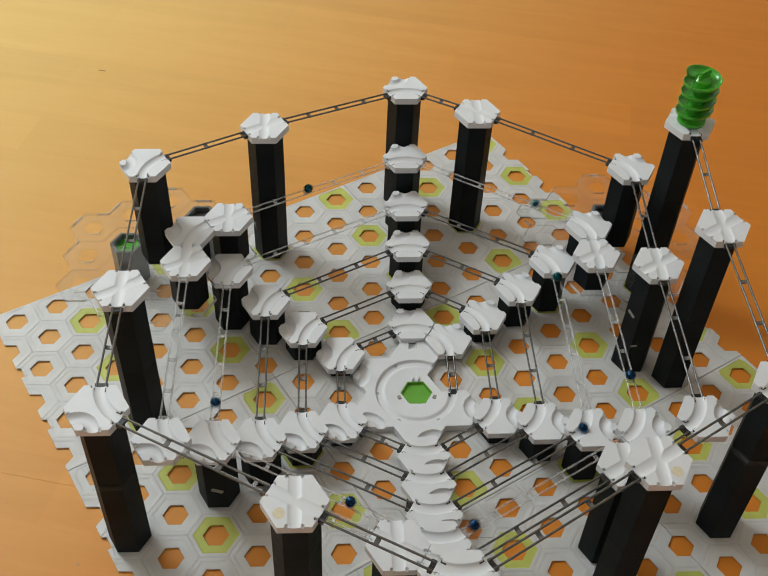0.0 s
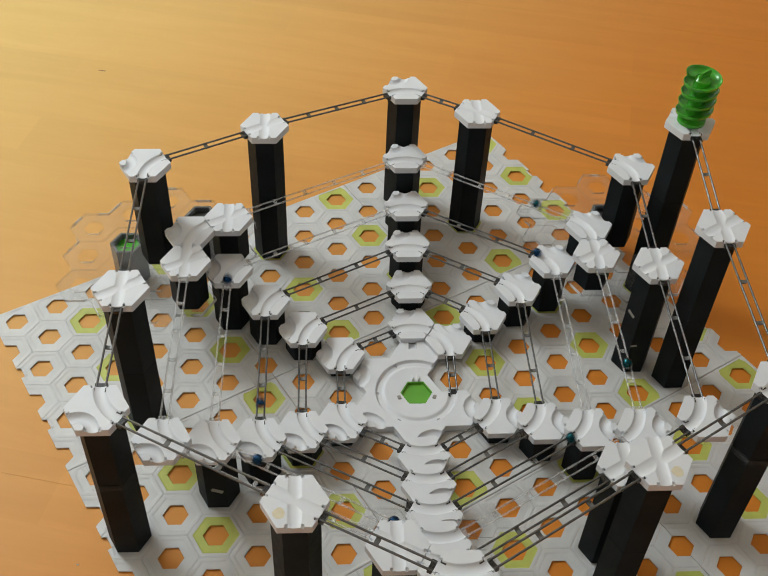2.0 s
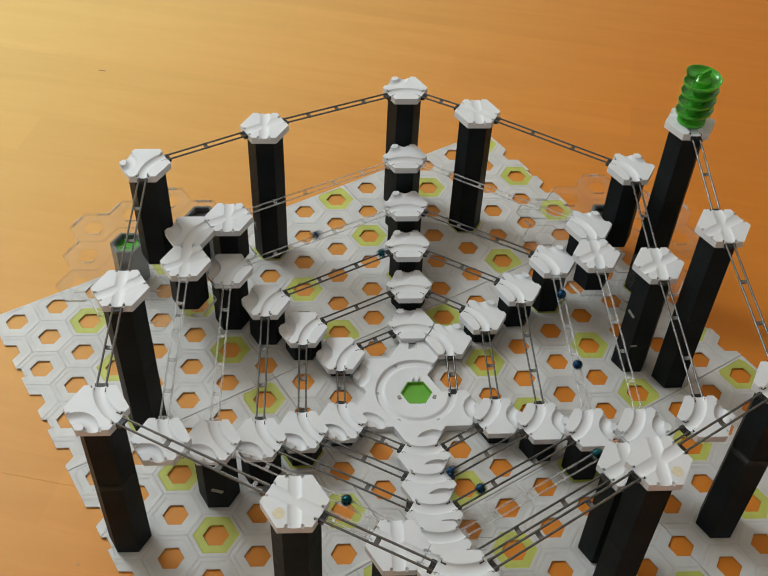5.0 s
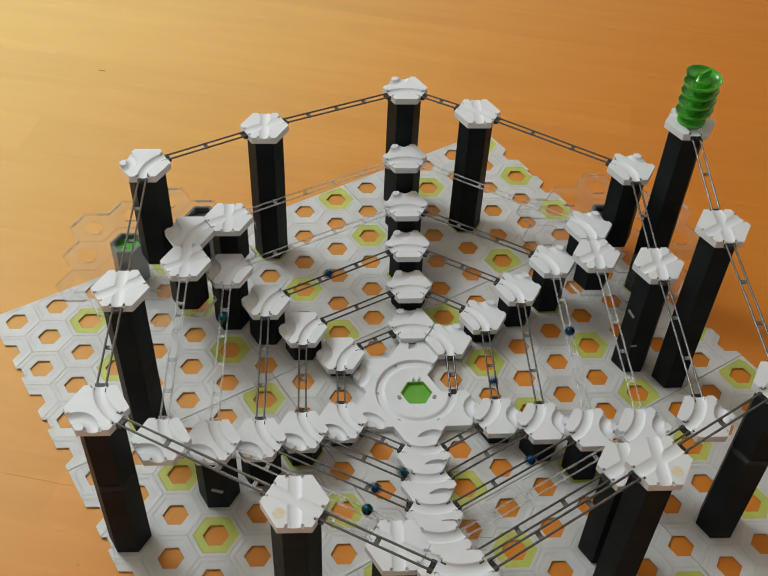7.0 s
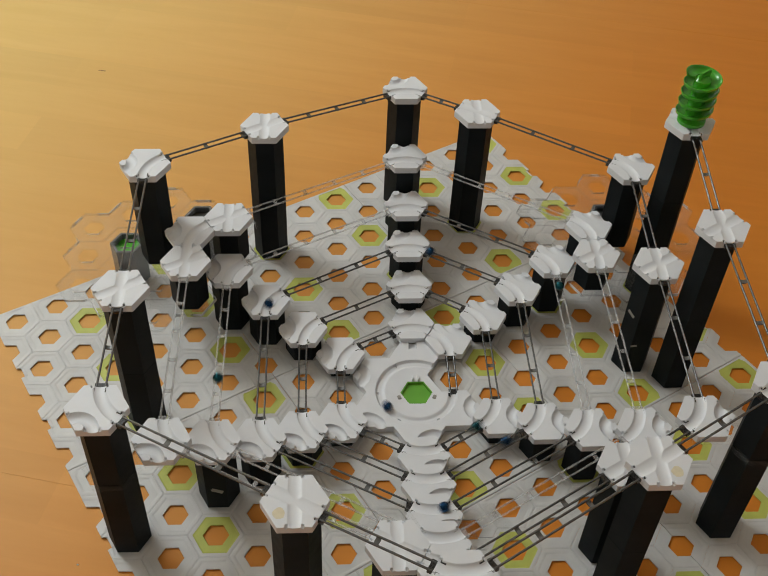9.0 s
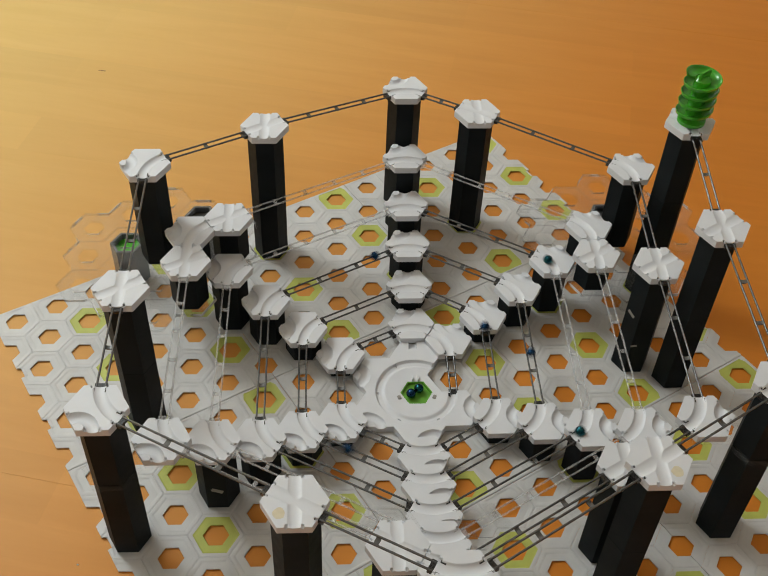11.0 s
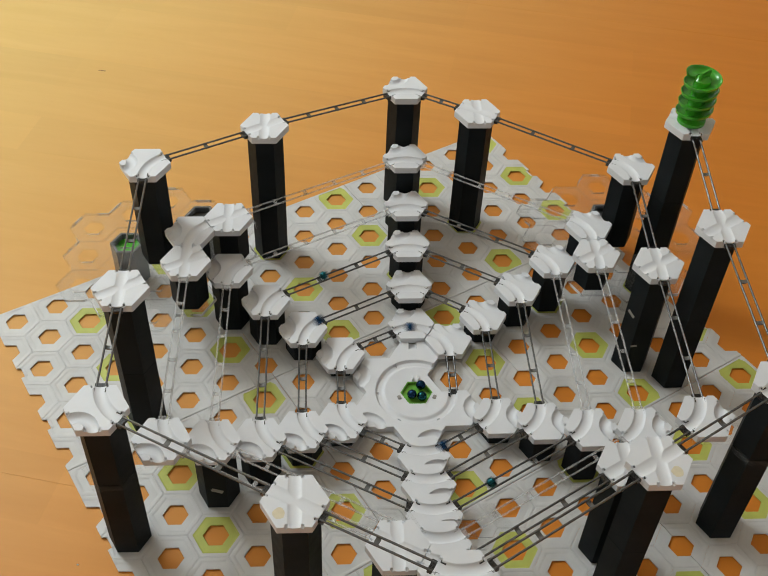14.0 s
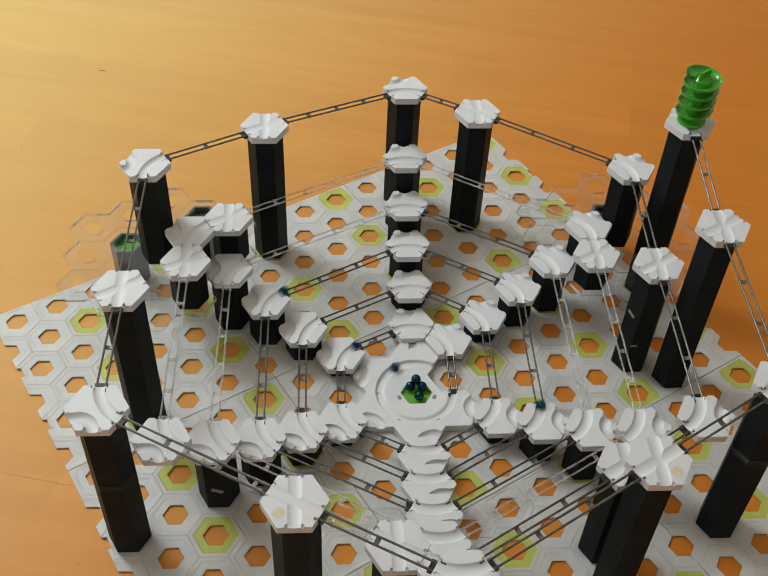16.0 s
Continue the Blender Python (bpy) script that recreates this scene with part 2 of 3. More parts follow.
def plate_cell_mesh(name, kind, mat, first=0, last=14):
    """One cell of a base plate, or some rings of its section: a thin top with a hole and a joint round it, on a hollow foot."""
    pairs, closed = cell_outline(kind)
    R, low, under = CELL_R, FLOOR_Z + 0.0003, -0.0017
    section = [(HOLE + 0.0045, low), (HOLE + 0.0045, under), (HOLE, under), (HOLE, -0.0010), (HOLE + 0.0005, -0.0006), (0.0222, -0.0005), (0.0241, -0.0001), (0.0249, 0.0),
               (R - 0.0013, 0.0), (R - 0.0008, -0.0003), (R - 0.0001, -0.0003), (R - 0.0001, under), (R - 0.0045, under), (R - 0.0045, low)][first:last]
    bm = bmesh.new()
    rings = []
    for r, z in section:
        f = (r - HOLE) / (R - HOLE)
        rings.append([bm.verts.new(a.lerp(b, f) + Vector((0, 0, z))) for a, b in pairs])
    for a, b in zip(rings, rings[1:]):
        for i in range(len(a) if closed else len(a) - 1):
            j = (i + 1) % len(a)
            bm.faces.new((a[i], a[j], b[j], b[i]))
    if not closed:
        bm.faces.new([ring[0] for ring in rings])
        bm.faces.new([ring[-1] for ring in rings][::-1])
    return mesh_of(name, bm, mat, 0)


def row_start(n):
    return -11 + math.ceil(n / 2)


GREEN_SPOTS = {(0, 4), (2, 4), (4, 4), (1, 1), (3, 1), (5, 1)}


def base_plates():
    kinds = ("whole", "straight", "notched", "half", "half_straight", "half_straight_end")
    white = {k: plate_cell_mesh("cell", k, M_BASE) for k in kinds}
    rim = {k: plate_cell_mesh("cell_rim", k, M_BASE, 6) for k in kinds[:3]}
    ring = {k: plate_cell_mesh("green_ring", k, M_GREEN, 0, 7) for k in kinds[:3]}
    for a in range(3):
        for b in range(3):
            n0 = b * 6
            c0 = row_start(n0) + a * 5
            home = Vector((c0 * COL, (0.5 * c0 + 3 - n0) * PITCH, FLOOR_Z))
            plate = tagged(new("base_plate"), "white plastic base plate with hexagonal holes lying on the wooden floor", "base plate", "base plates of the marble run")
            plate.matrix_basis = Matrix.Translation(home + 0.0007 * ((a - 1) * Vector((0.866, 0.5, 0)) + (b - 1) * Vector((0.5, -0.866, 0))))
            for n in range(n0, n0 + 6):
                odd = n % 2 == 1
                for i in range(-1 if odd else 0, 5):
                    c = row_start(n) + a * 5 + i
                    kind, turn = "whole", 0
                    if n % 6 == 0:
                        kind = "straight"
                    elif n % 6 == 5:
                        kind, turn = "straight", 180
                    elif not odd and a == 0 and i == 0:
                        kind = "notched"
                    elif not odd and a == 2 and i == 4:
                        kind, turn = "notched", 180
                    if odd and i == -1:
                        kind, turn = ("half_straight" if n % 6 == 5 else "half"), 0
                    if odd and i == 4:
                        kind, turn = ("half_straight_end" if n % 6 == 5 else "half"), 180
                    is_green = (n % 6, i) in GREEN_SPOTS
                    ob = new("green_cell" if is_green else "cell", (rim if is_green else white)[kind])
                    ob.parent = plate
                    ob.matrix_basis = Matrix.Translation(cell(c, 0.5 * c + 3 - n) - home) @ Matrix.Rotation(radians(turn), 4, "Z")
                    if is_green:
                        inlay = new("green_ring", ring[kind])
                        inlay.parent = ob
                        tagged(inlay, "lime green ring round the hole")


# ---- tiles with marble grooves ----
TILE_R, TILE_H = 0.0284, 0.0085


def groove_curve(x, y, turn):
    """Distance to the wide curve through the sides at turn - 60 and turn + 60 degrees."""
    cx, cy = PITCH * math.cos(radians(turn)), PITCH * math.sin(radians(turn))
    return abs(math.hypot(x - cx, y - cy) - PITCH * math.sqrt(3) / 2)


def groove_tight(x, y, turn):
    """Distance to the tight curve round the corner at turn degrees."""
    R = PITCH / math.sqrt(3)
    return abs(math.hypot(x - R * math.cos(radians(turn)), y - R * math.sin(radians(turn))) - R / 2)


def groove_line(x, y, turn):
    return abs(-x * math.sin(radians(turn)) + y * math.cos(radians(turn)))


def relief_mesh(name, mat, n, step, inside, height, bottom, foot=None):
    """A body whose top is a relief over a fine triangular net, with walls all round down to the bottom."""
    verts, index, faces = [], {}, []
    for i in range(-n, n + 1):
        for j in range(-n, n + 1):
            x, y = step * (i + j / 2), step * j * math.sqrt(3) / 2
            if inside(x, y):
                index[i, j] = len(verts)
                verts.append((x, y, height(x, y)))
    for (i, j), a in index.items():
        b, c, d = index.get((i + 1, j)), index.get((i, j + 1)), index.get((i + 1, j - 1))
        if b is not None and c is not None:
            faces.append((a, b, c))
        if b is not None and d is not None:
            faces.append((a, d, b))
    half = set()
    for f in faces:
        half.update(((f[0], f[1]), (f[1], f[2]), (f[2], f[0])))
    rim = [(a, b) for a, b in half if (b, a) not in half]
    low = {}
    for a, _ in rim:
        low[a] = len(verts)
        verts.append((verts[a][0], verts[a][1], bottom))
    for a, b in rim:
        faces.append((b, a, low[a], low[b]))
    if foot:
        base = len(verts)
        verts += [tuple(p) for p in hexagon(foot[0], bottom) + hexagon(foot[0], bottom - foot[1])]
        faces += [(base + k, base + 6 + k, base + 6 + (k + 1) % 6, base + (k + 1) % 6) for k in range(6)]
        rest = {a: b for a, b in rim}
        start = rim[0][0]
        loop, at = [], start
        while True:
            loop.append(low[at])
            at = rest[at]
            if at == start:
                break
        faces.append(tuple(loop[::-1]))
    me = bpy.data.meshes.new(name)
    me.from_pydata(verts, [], faces)
    me.update()
    return finish(me, mat, 40)


def in_hexagon(x, y, r):
    x, y = abs(x), abs(y)
    return y <= r * 0.866026 + 1e-6 and x * 0.866026 + y * 0.5 <= r * 0.866026 + 1e-6


def sunk(d, depth=0.0042, half=0.0057, steep=0.5):
    return -depth * (1 - (d / half) ** 2) ** steep if d < half else 0.0


def notches(x, y, sides):
    rim = TILE_R * math.sqrt(3) / 2
    for k in sides:
        a = radians(k)
        out, side = x * math.cos(a) + y * math.sin(a), abs(-x * math.sin(a) + y * math.cos(a))
        if out > rim - 0.0030 and 0.0054 < side < 0.0078:
            return -0.0024
    return 0.0


def tile_mesh(name, grooves, mat, sides, n=40):
    """A hexagonal tile, its top at z = 0, with grooves sunk into it and clip notches where they leave it."""
    def height(x, y):
        return min([notches(x, y, sides)] + [sunk(kind(x, y, turn), depth, steep=steep) for kind, turn, depth, steep in grooves])
    return relief_mesh(name, mat, n, TILE_R / n, lambda x, y: in_hexagon(x, y, TILE_R), height, -TILE_H, (0.0208, 0.003))


TILES = {
    "curve": tile_mesh("curve_tile", [(groove_curve, 30, 0.0029, 0.6), (groove_tight, 240, 0.0042, 0.5)], M_TILE, (-30, 90, 210, 270)),
    "cross": tile_mesh("cross_tile", [(groove_line, 30, 0.0014, 0.8), (groove_line, 90, 0.0016, 0.8)], M_TILE, (30, 90, 210, 270)),
}
LABELS = {
    "curve": "white plastic curve tile with a marble groove on a pillar",
    "cross": "white plastic crossing tile with straight grooves on a tall pillar",
}

# the marble's way, from the screw down to the basin: name, column, row, top in mm, tile, heading of the curve's middle
STOPS = [
    ("T4", 7, -1.5, 261, "curve", 210), ("T5", 7, -4.5, 240, "cross", 0), ("T13", 7, -8.5, 232, "curve", 150), ("T12", 4, -10, 225, "cross", 0),
    ("D7", 0, -12, 218, "curve", 90), ("T11", -3, -10.5, 214, "cross", 60), ("T10", -7, -8.5, 212, "curve", 30), ("T9", -7, -5.5, 208, "cross", 0),
    ("T8", -7, -1.5, 204, "curve", -30), ("T7", -4, 0, 200, "cross", 0), ("T1", 0, 2, 185, "curve", 270), ("T2", 2, 1, 185, "cross", 60),
    ("T3", 6, -1, 177, "curve", 210), ("T6", 6, -4, 163, "cross", 0), ("LR6", 6, -8, 152, "curve", 150), ("T12b", 4, -9, 148, "cross", 0),
    ("D6", 0, -11, 143, "curve", 90), ("T14", -1, -10.5, 142, "cross", 60), ("LL6", -6, -8, 131, "curve", 30), ("UL6", -6, -3, 124, "cross", 0), ("ULy", -6, -2, 124, "curve", -30),
    ("ULx", -5, -1.5, 123, "cross", 0), ("U6", 0, 1, 115, "curve", 270), ("URx", 5, -1.5, 108, "curve", 210), ("UR6", 5, -2.5, 107, "cross", 0),
    ("LR5", 5, -7.5, 102, "curve", 150), ("D5", 0, -10, 98, "curve", 90), ("LL5", -5, -7.5, 94, "curve", 30), ("UL5", -5, -2.5, 87, "curve", -30),
    ("U5", 0, 0, 78, "curve", 270), ("UR5", 4, -2, 74, "curve", 210), ("LR4", 4, -7, 70, "curve", 150), ("D4", 0, -9, 67, "curve", 90),
    ("LL4", -4, -7, 62, "curve", 30), ("UL4", -4, -3, 60, "curve", -30), ("U4", 0, -1, 55, "curve", 270), ("UR4", 3, -2.5, 52, "curve", 210),
    ("LR3", 3, -6.5, 49, "curve", 150), ("D3", 0, -8, 45, "curve", 90), ("LL3", -3, -6.5, 41, "curve", 30), ("UL3", -3, -3.5, 38, "curve", -30),
    ("U3", 0, -2, 33, "curve", 270), ("UR3", 2, -3, 30, "curve", 210), ("LR2", 2, -6, 27, "curve", 150), ("D2", 0, -7, 24, "curve", 90),
    ("LL2", -2, -6, 23, "curve", 30), ("UL2", -2, -4, 20, "curve", -30), ("U2", 0, -3, 16, "curve", 270), ("UR2", 1, -3.5, 15, "curve", 210),
]
PILLAR_R = 0.0212


PLATE_Z = 0.0600
PLATE_T = 0.0030
ON_PLATE = {"T8", "UL6", "ULy", "ULx", "T3", "URx", "UR6", "T4"}
ON_BRACKET = {"LL6", "LR6"}


def pillar(place, top, split=None):
    """A stack of black height blocks up to the tile."""
    thing = tagged(new("pillar"), "black hexagonal plastic pillar of stacked height blocks", "pillar", "pillars of the marble run")
    thing.matrix_basis = Matrix.Translation(place)
    count = max(1, round(top / 0.12))
    spans = [(top * k / count, top * (k + 1) / count) for k in range(count)]
    if split:
        spans = [(0, split), (split + 0.0006, top)]
    for a, b in spans:
        bm = bmesh.new()
        loft(bm, [hexagon(PILLAR_R - 0.0004, a + 0.0001), hexagon(PILLAR_R, a + 0.0005), hexagon(PILLAR_R, b - 0.0005), hexagon(PILLAR_R - 0.0004, b - 0.0001)])
        part("height_block", bm, M_BLACK, thing, smooth=0)
    return thing


def pale_patch(thing, height, across, tilt, turn=0, size=1.0):
    """A pale patch on one of a pillar's faces; turn 0 is the south face."""
    bm = bmesh.new()
    m = Matrix.Rotation(radians(turn), 4, "Z") @ Matrix.Translation((across, -PILLAR_R * 0.866, height)) @ Matrix.Rotation(radians(tilt), 4, "Y")
    box(bm, (-0.0062 * size, -0.0004, -0.0024 * size), (0.0062 * size, 0.0003, 0.0024 * size), m)
    part("pale_patch", bm, M_SMOKE_PALE, thing, "pale grey patch")


def tiles():
    for name, c, r, top, kind, turn in STOPS:
        ob = new(f"{kind}_tile", TILES[kind])
        ob.matrix_basis = Matrix.Translation(cell(c, r) + Vector((0, 0, top / 1000))) @ Matrix.Rotation(radians(turn if kind == "cross" else turn - 30), 4, "Z")
        tagged(ob, LABELS[kind], "track tile", "track tiles")
        if name in ("T11", "T12"):
            bm = bmesh.new()
            bmesh.ops.create_circle(bm, cap_ends=True, segments=18, radius=0.0052)
            for v in bm.verts:
                v.co *= 1 + 0.18 * noise.noise(v.co * 300)
                v.co.z = 0
            spot = part("glue_spot", bm, M_GLUE, ob, "pale yellow glue spot")
            spot.matrix_basis = ob.matrix_basis.to_3x3().to_4x4().inverted() @ Matrix.Translation((-0.0125, -0.0115, 0.00012) if name == "T11" else (0.0125, -0.012, 0.00012))
        if name in ON_BRACKET:
            continue
        base = PLATE_Z + PLATE_T + 0.0002 if name in ON_PLATE else 0.0002
        h = top / 1000 - TILE_H - 0.003 - base
        if h > 0.003:
            if name == "D5":
                h -= 0.0014
            made = pillar(cell(c, r) + Vector((0, 0, base)), h - 0.0002, {"T10": 0.1179, "T13": 0.1389}.get(name))
            if name == "LL5":
                pale_patch(made, 0.031, 0.001, 24)
            if name == "T6":
                pale_patch(made, 0.090, -0.002, 22, -60, 0.85)
                pale_patch(made, 0.047, -0.0075, -8, 0, 0.55)
    pillar(cell(7, -1.5) + Vector((0, 0, 0.0002)), PLATE_Z - 0.0004)


# ---- clear level plates, the pillars under them, and clear brackets ----
def clear_plate(name, label, cells, z, thick):
    x0, y0 = cells[0]
    home = cell(x0, y0) + Vector((0, 0, z))
    thing = new(name)
    thing.matrix_basis = Matrix.Translation(home)
    tagged(thing, label, "clear plate")
    R = PITCH / math.sqrt(3)
    for c, r in cells:
        bm = bmesh.new()
        loft(bm, [hexagon(HOLE, 0), hexagon(HOLE, thick), hexagon(R - 0.0003, thick), hexagon(R - 0.0003, 0), hexagon(HOLE, 0)], False, False)
        bmesh.ops.remove_doubles(bm, verts=bm.verts, dist=1e-6)
        ob = part("cell", bm, M_CLEAR_BRACKET if name == "clear_bracket" else M_CLEAR_PLATE, thing, smooth=0)
        ob.data.materials.append(M_CLEAR_EDGE)
        for face in ob.data.polygons:
            # the holes' cut edges
            if abs(face.normal.z) < 0.5 and face.center.to_2d().length < 0.016:
                face.material_index = 1
        ob.location = cell(c, r) - cell(x0, y0)
    if name == "clear_bracket":
        return
    # the rim, added for painted glints, runs along the outermost cells' outer sides
    taken = {(c, r) for c, r in cells}
    bm = bmesh.new()
    for c, r in cells:
        for turn, dc, dr in ((30, 1, 0.5), (90, 0, 1), (150, -1, 0.5), (210, -1, -0.5), (270, 0, -1), (330, 1, -0.5)):
            if (c + dc, r + dr) not in taken:
                m = Matrix.Translation(cell(c, r) - cell(x0, y0)) @ Matrix.Rotation(radians(turn), 4, "Z")
                box(bm, (PITCH / 2 + 0.0001, -R / 2, -0.0004), (PITCH / 2 + 0.0010, R / 2, thick + 0.0004), m)
    part("rim", bm, M_CLEAR_RIM, thing, "added clear rim with painted glints", smooth=0)


def ring_cells(c, r, without=()):
    out = []
    for dc in range(-2, 3):
        for k in range(5 - abs(dc)):
            spot = (c + dc, r + (4 - abs(dc)) / 2 - k)
            if spot not in without:
                out.append(spot)
    return out


def hollow_pillar(c, r, green):
    thing = tagged(new("hollow_pillar"), "smoky grey hollow pillar with a green inside under a clear plate" if green else "smoky grey hollow pillar under a clear plate", "pillar")
    thing.matrix_basis = Matrix.Translation(cell(c, r) + Vector((0, 0, 0.0002)))
    bm = bmesh.new()
    top = PLATE_Z - 0.0004
    loft(bm, [hexagon(PILLAR_R - 0.001, 0), hexagon(PILLAR_R, 0.001), hexagon(PILLAR_R, top - 0.001), hexagon(PILLAR_R - 0.0008, top), hexagon(0.0172, top), hexagon(0.0172, top - 0.012)], True, False)
    part("shell", bm, M_SMOKE, thing, smooth=0)
    bm = bmesh.new()
    loft(bm, [hexagon(0.017, top - 0.014), hexagon(0.017, top - 0.008)])
    part("insert", bm, M_SCREW if green else M_SMOKE, thing, "green insert" if green else "", smooth=0)


def clear_plates():
    clear_plate("level_plate", "clear plastic hexagonal level plate held up on pillars", ring_cells(-7, -1.5, {(-5, -2.5)}), PLATE_Z, PLATE_T)
    clear_plate("level_plate", "clear plastic hexagonal level plate held up on pillars", ring_cells(6, -1, {(4, -2)}), PLATE_Z, PLATE_T)
    hollow_pillar(-8, -1, True)
    hollow_pillar(-6, 0, False)
    hollow_pillar(6, 0, False)
    clear_plate("clear_bracket", "clear plastic bracket that carries a white tile beside a tall pillar", [(-6, -8), (-7, -8.5)], 0.131 - TILE_H - 0.003 - 0.0013, 0.0011)
    clear_plate("clear_bracket", "clear plastic bracket that carries a white tile beside a tall pillar", [(6, -8), (7, -8.5)], 0.152 - TILE_H - 0.003 - 0.0013, 0.0011)
    clear_plate("clear_bracket", "clear plastic bracket under a low white tile between the tracks", [(0, -10), (1, -9.5), (-1, -9.5)], 0.098 - TILE_H - 0.003 - 0.0013, 0.0011)


# ---- tracks ----
def track(p, q, clear=False):
    """A track of two rails with cross ties and end clips, from tile centre p to tile centre q."""
    flat = Vector((q.x - p.x, q.y - p.y, 0)).normalized()
    a, b = p + flat * 0.0215, q - flat * 0.0215
    a.z -= 0.0032
    b.z -= 0.0032
    d = b - a
    length = d.length
    side = Vector((-flat.y, flat.x, 0))
    thing = tagged(new("marble_track"), "clear plastic marble track with two rails between tiles" if clear else "dark grey plastic marble track with two rails between tiles", "track", "tracks of the marble run")
    thing.matrix_basis = Matrix.Translation(a)
    mat = M_CLEAR_RAIL if clear else M_RAIL
    for s in (-1, 1):
        bm = bmesh.new()
        tube(bm, [side * s * 0.0040, d + side * s * 0.0040], 0.00106 if not clear else 0.0011)
        part("rail", bm, mat, thing)
    count = max(2, round(length / 0.045))
    turn = Matrix((flat, side, Vector((0, 0, 1)))).transposed().to_4x4()
    for k in range(1, count):
        bm = bmesh.new()
        # a shallow trough between the rails
        m = Matrix.Translation(d * k / count) @ turn
        across = [(y * 0.0007, -0.0004 - 0.0013 * (1 - (y / 6) ** 2)) for y in range(-6, 7)]
        outline = across + [(y, z - 0.0010) for y, z in across[::-1]]
        loft(bm, [[m @ Vector((x, y, z)) for y, z in outline] for x in (-0.0022, 0.0022)])
        part("tie", bm, mat if clear else M_TIE, thing)
    for k, s in ((0.0, 1), (1.0, -1)):
        bm = bmesh.new()
        m = Matrix.Translation(d * k) @ turn @ Matrix.Scale(s, 4, (1, 0, 0))
        box(bm, (0.0006, -0.0056, -0.0032), (0.0078, 0.0056, 0.0002), m)
        clip = part("clip", bm, M_CLEAR_RAIL if clear else M_CLIP, thing)
        for t in (-1, 1):
            bm = bmesh.new()
            box(bm, (-0.0036, t * 0.0058 - 0.0013, -0.002), (0.0009, t * 0.0058 + 0.0013, 0.0021), m)
            part("hook", bm, M_CLEAR_RAIL if clear else M_CLIP, clip)


CLEAR_TRACKS = {("ULx", "U6"), ("U6", "URx"), ("UR6", "LR5"), ("LR5", "D5"), ("T14", "LL6"), ("LL6", "UL6"), ("D5", "LL5"), ("LL5", "UL5"), ("UL5", "U5"), ("UR5", "LR4")}


def tracks():
    for (n1, c1, r1, h1, *_), (n2, c2, r2, h2, *_) in zip(STOPS, STOPS[1:]):
        p, q = cell(c1, r1) + Vector((0, 0, h1 / 1000)), cell(c2, r2) + Vector((0, 0, h2 / 1000))
        if Vector((p.x - q.x, p.y - q.y)).length > PITCH * 1.2:
            track(p, q, (n1, n2) in CLEAR_TRACKS)
    track(cell(1, -3.5) + Vector((0, 0, 0.015)), cell(1, -5.5) + Vector((0, 0, BASIN_TOP)))


# ---- basin in the middle ----
BASIN_TOP = 0.0098


LOBES = [(0, 0), (0, 1), (-1, 0.5), (-1, -0.5), (0, -1), (1, -0.5)]


def basin():
    thing = tagged(new("catch_basin"), "white plastic catch basin with a round rim and a green pit", "basin")
    thing.matrix_basis = Matrix.Translation(cell(0, -5))
    R = PITCH / math.sqrt(3)
    lobes = [cell(c, r) for c, r in LOBES]

    def inside(x, y):
        return not in_hexagon(x, y, 0.0186) and any(in_hexagon(x - p.x, y - p.y, R) for p in lobes)

    def height(x, y):
        d = math.hypot(x, y)
        # a ring-shaped channel round a flat field that dips a little towards the pit
        if d < 0.0470:
            turn = (math.degrees(math.atan2(y, x)) + 30) % 60 - 30
            if abs(turn) < 2.6 and d > 0.0437:
                return -0.0052
            if d > 0.0410:
                return -0.0036 * min(1, (0.0470 - d) / 0.0016) ** 0.7
            if d > 0.0360:
                return -0.0036 + 0.0024 * (1 - math.cos(math.pi * (0.0410 - d) / 0.005)) / 2
            return -0.0012 - 0.0012 * (0.0360 - d) / 0.016
        z = 0.0
        if d > 0.0474:
            for p, turn in zip(lobes[2:], (180, 240, 300, 0)):
                if in_hexagon(x - p.x, y - p.y, R):
                    z = min(z, sunk(groove_tight(x - p.x, y - p.y, turn)))
            if y > 0.064 and abs(x) < 0.0045:
                z = min(z, sunk(abs(x)))
        return z
    me = relief_mesh("bowl", M_TILE, 110, R / 34, inside, height, 0.0003 - BASIN_TOP)
    ob = part("bowl", me, None, thing)
    ob.location = (0, 0, BASIN_TOP)
    bm = bmesh.new()
    loft(bm, [hexagon(0.0184, 0.0004), hexagon(0.0184, 0.0036)])
    part("pit", bm, M_PIT, thing, "lime green pit floor")
    bm = bmesh.new()
    top = BASIN_TOP - 0.0027
    loft(bm, [hexagon(0.0185, 0.0038), hexagon(0.0185, top), hexagon(0.0172, top), hexagon(0.0170, 0.0038)], False, False)
    part("pit_wall", bm, M_PIT, thing, "lime green wall of the pit", 0)
    for k in (200, 340):
        bm = bmesh.new()
        box(bm, (0.0194, -0.0027, 0.0038), (0.0236, 0.0027, BASIN_TOP - 0.0009), Matrix.Rotation(radians(k), 4, "Z"))
        bmesh.ops.bevel(bm, geom=bm.edges[:], offset=0.0006, segments=2, affect="EDGES")
        part("stud", bm, M_SMOKE_PALE, thing, "grey stud at the pit's edge")
    for x in (-0.0032, 0.0032):
        bm = bmesh.new()
        box(bm, (x - 0.0006, 0.0164, 0.0038), (x + 0.0006, 0.0225, BASIN_TOP + 0.0010))
        part("guide", bm, M_TILE, thing)


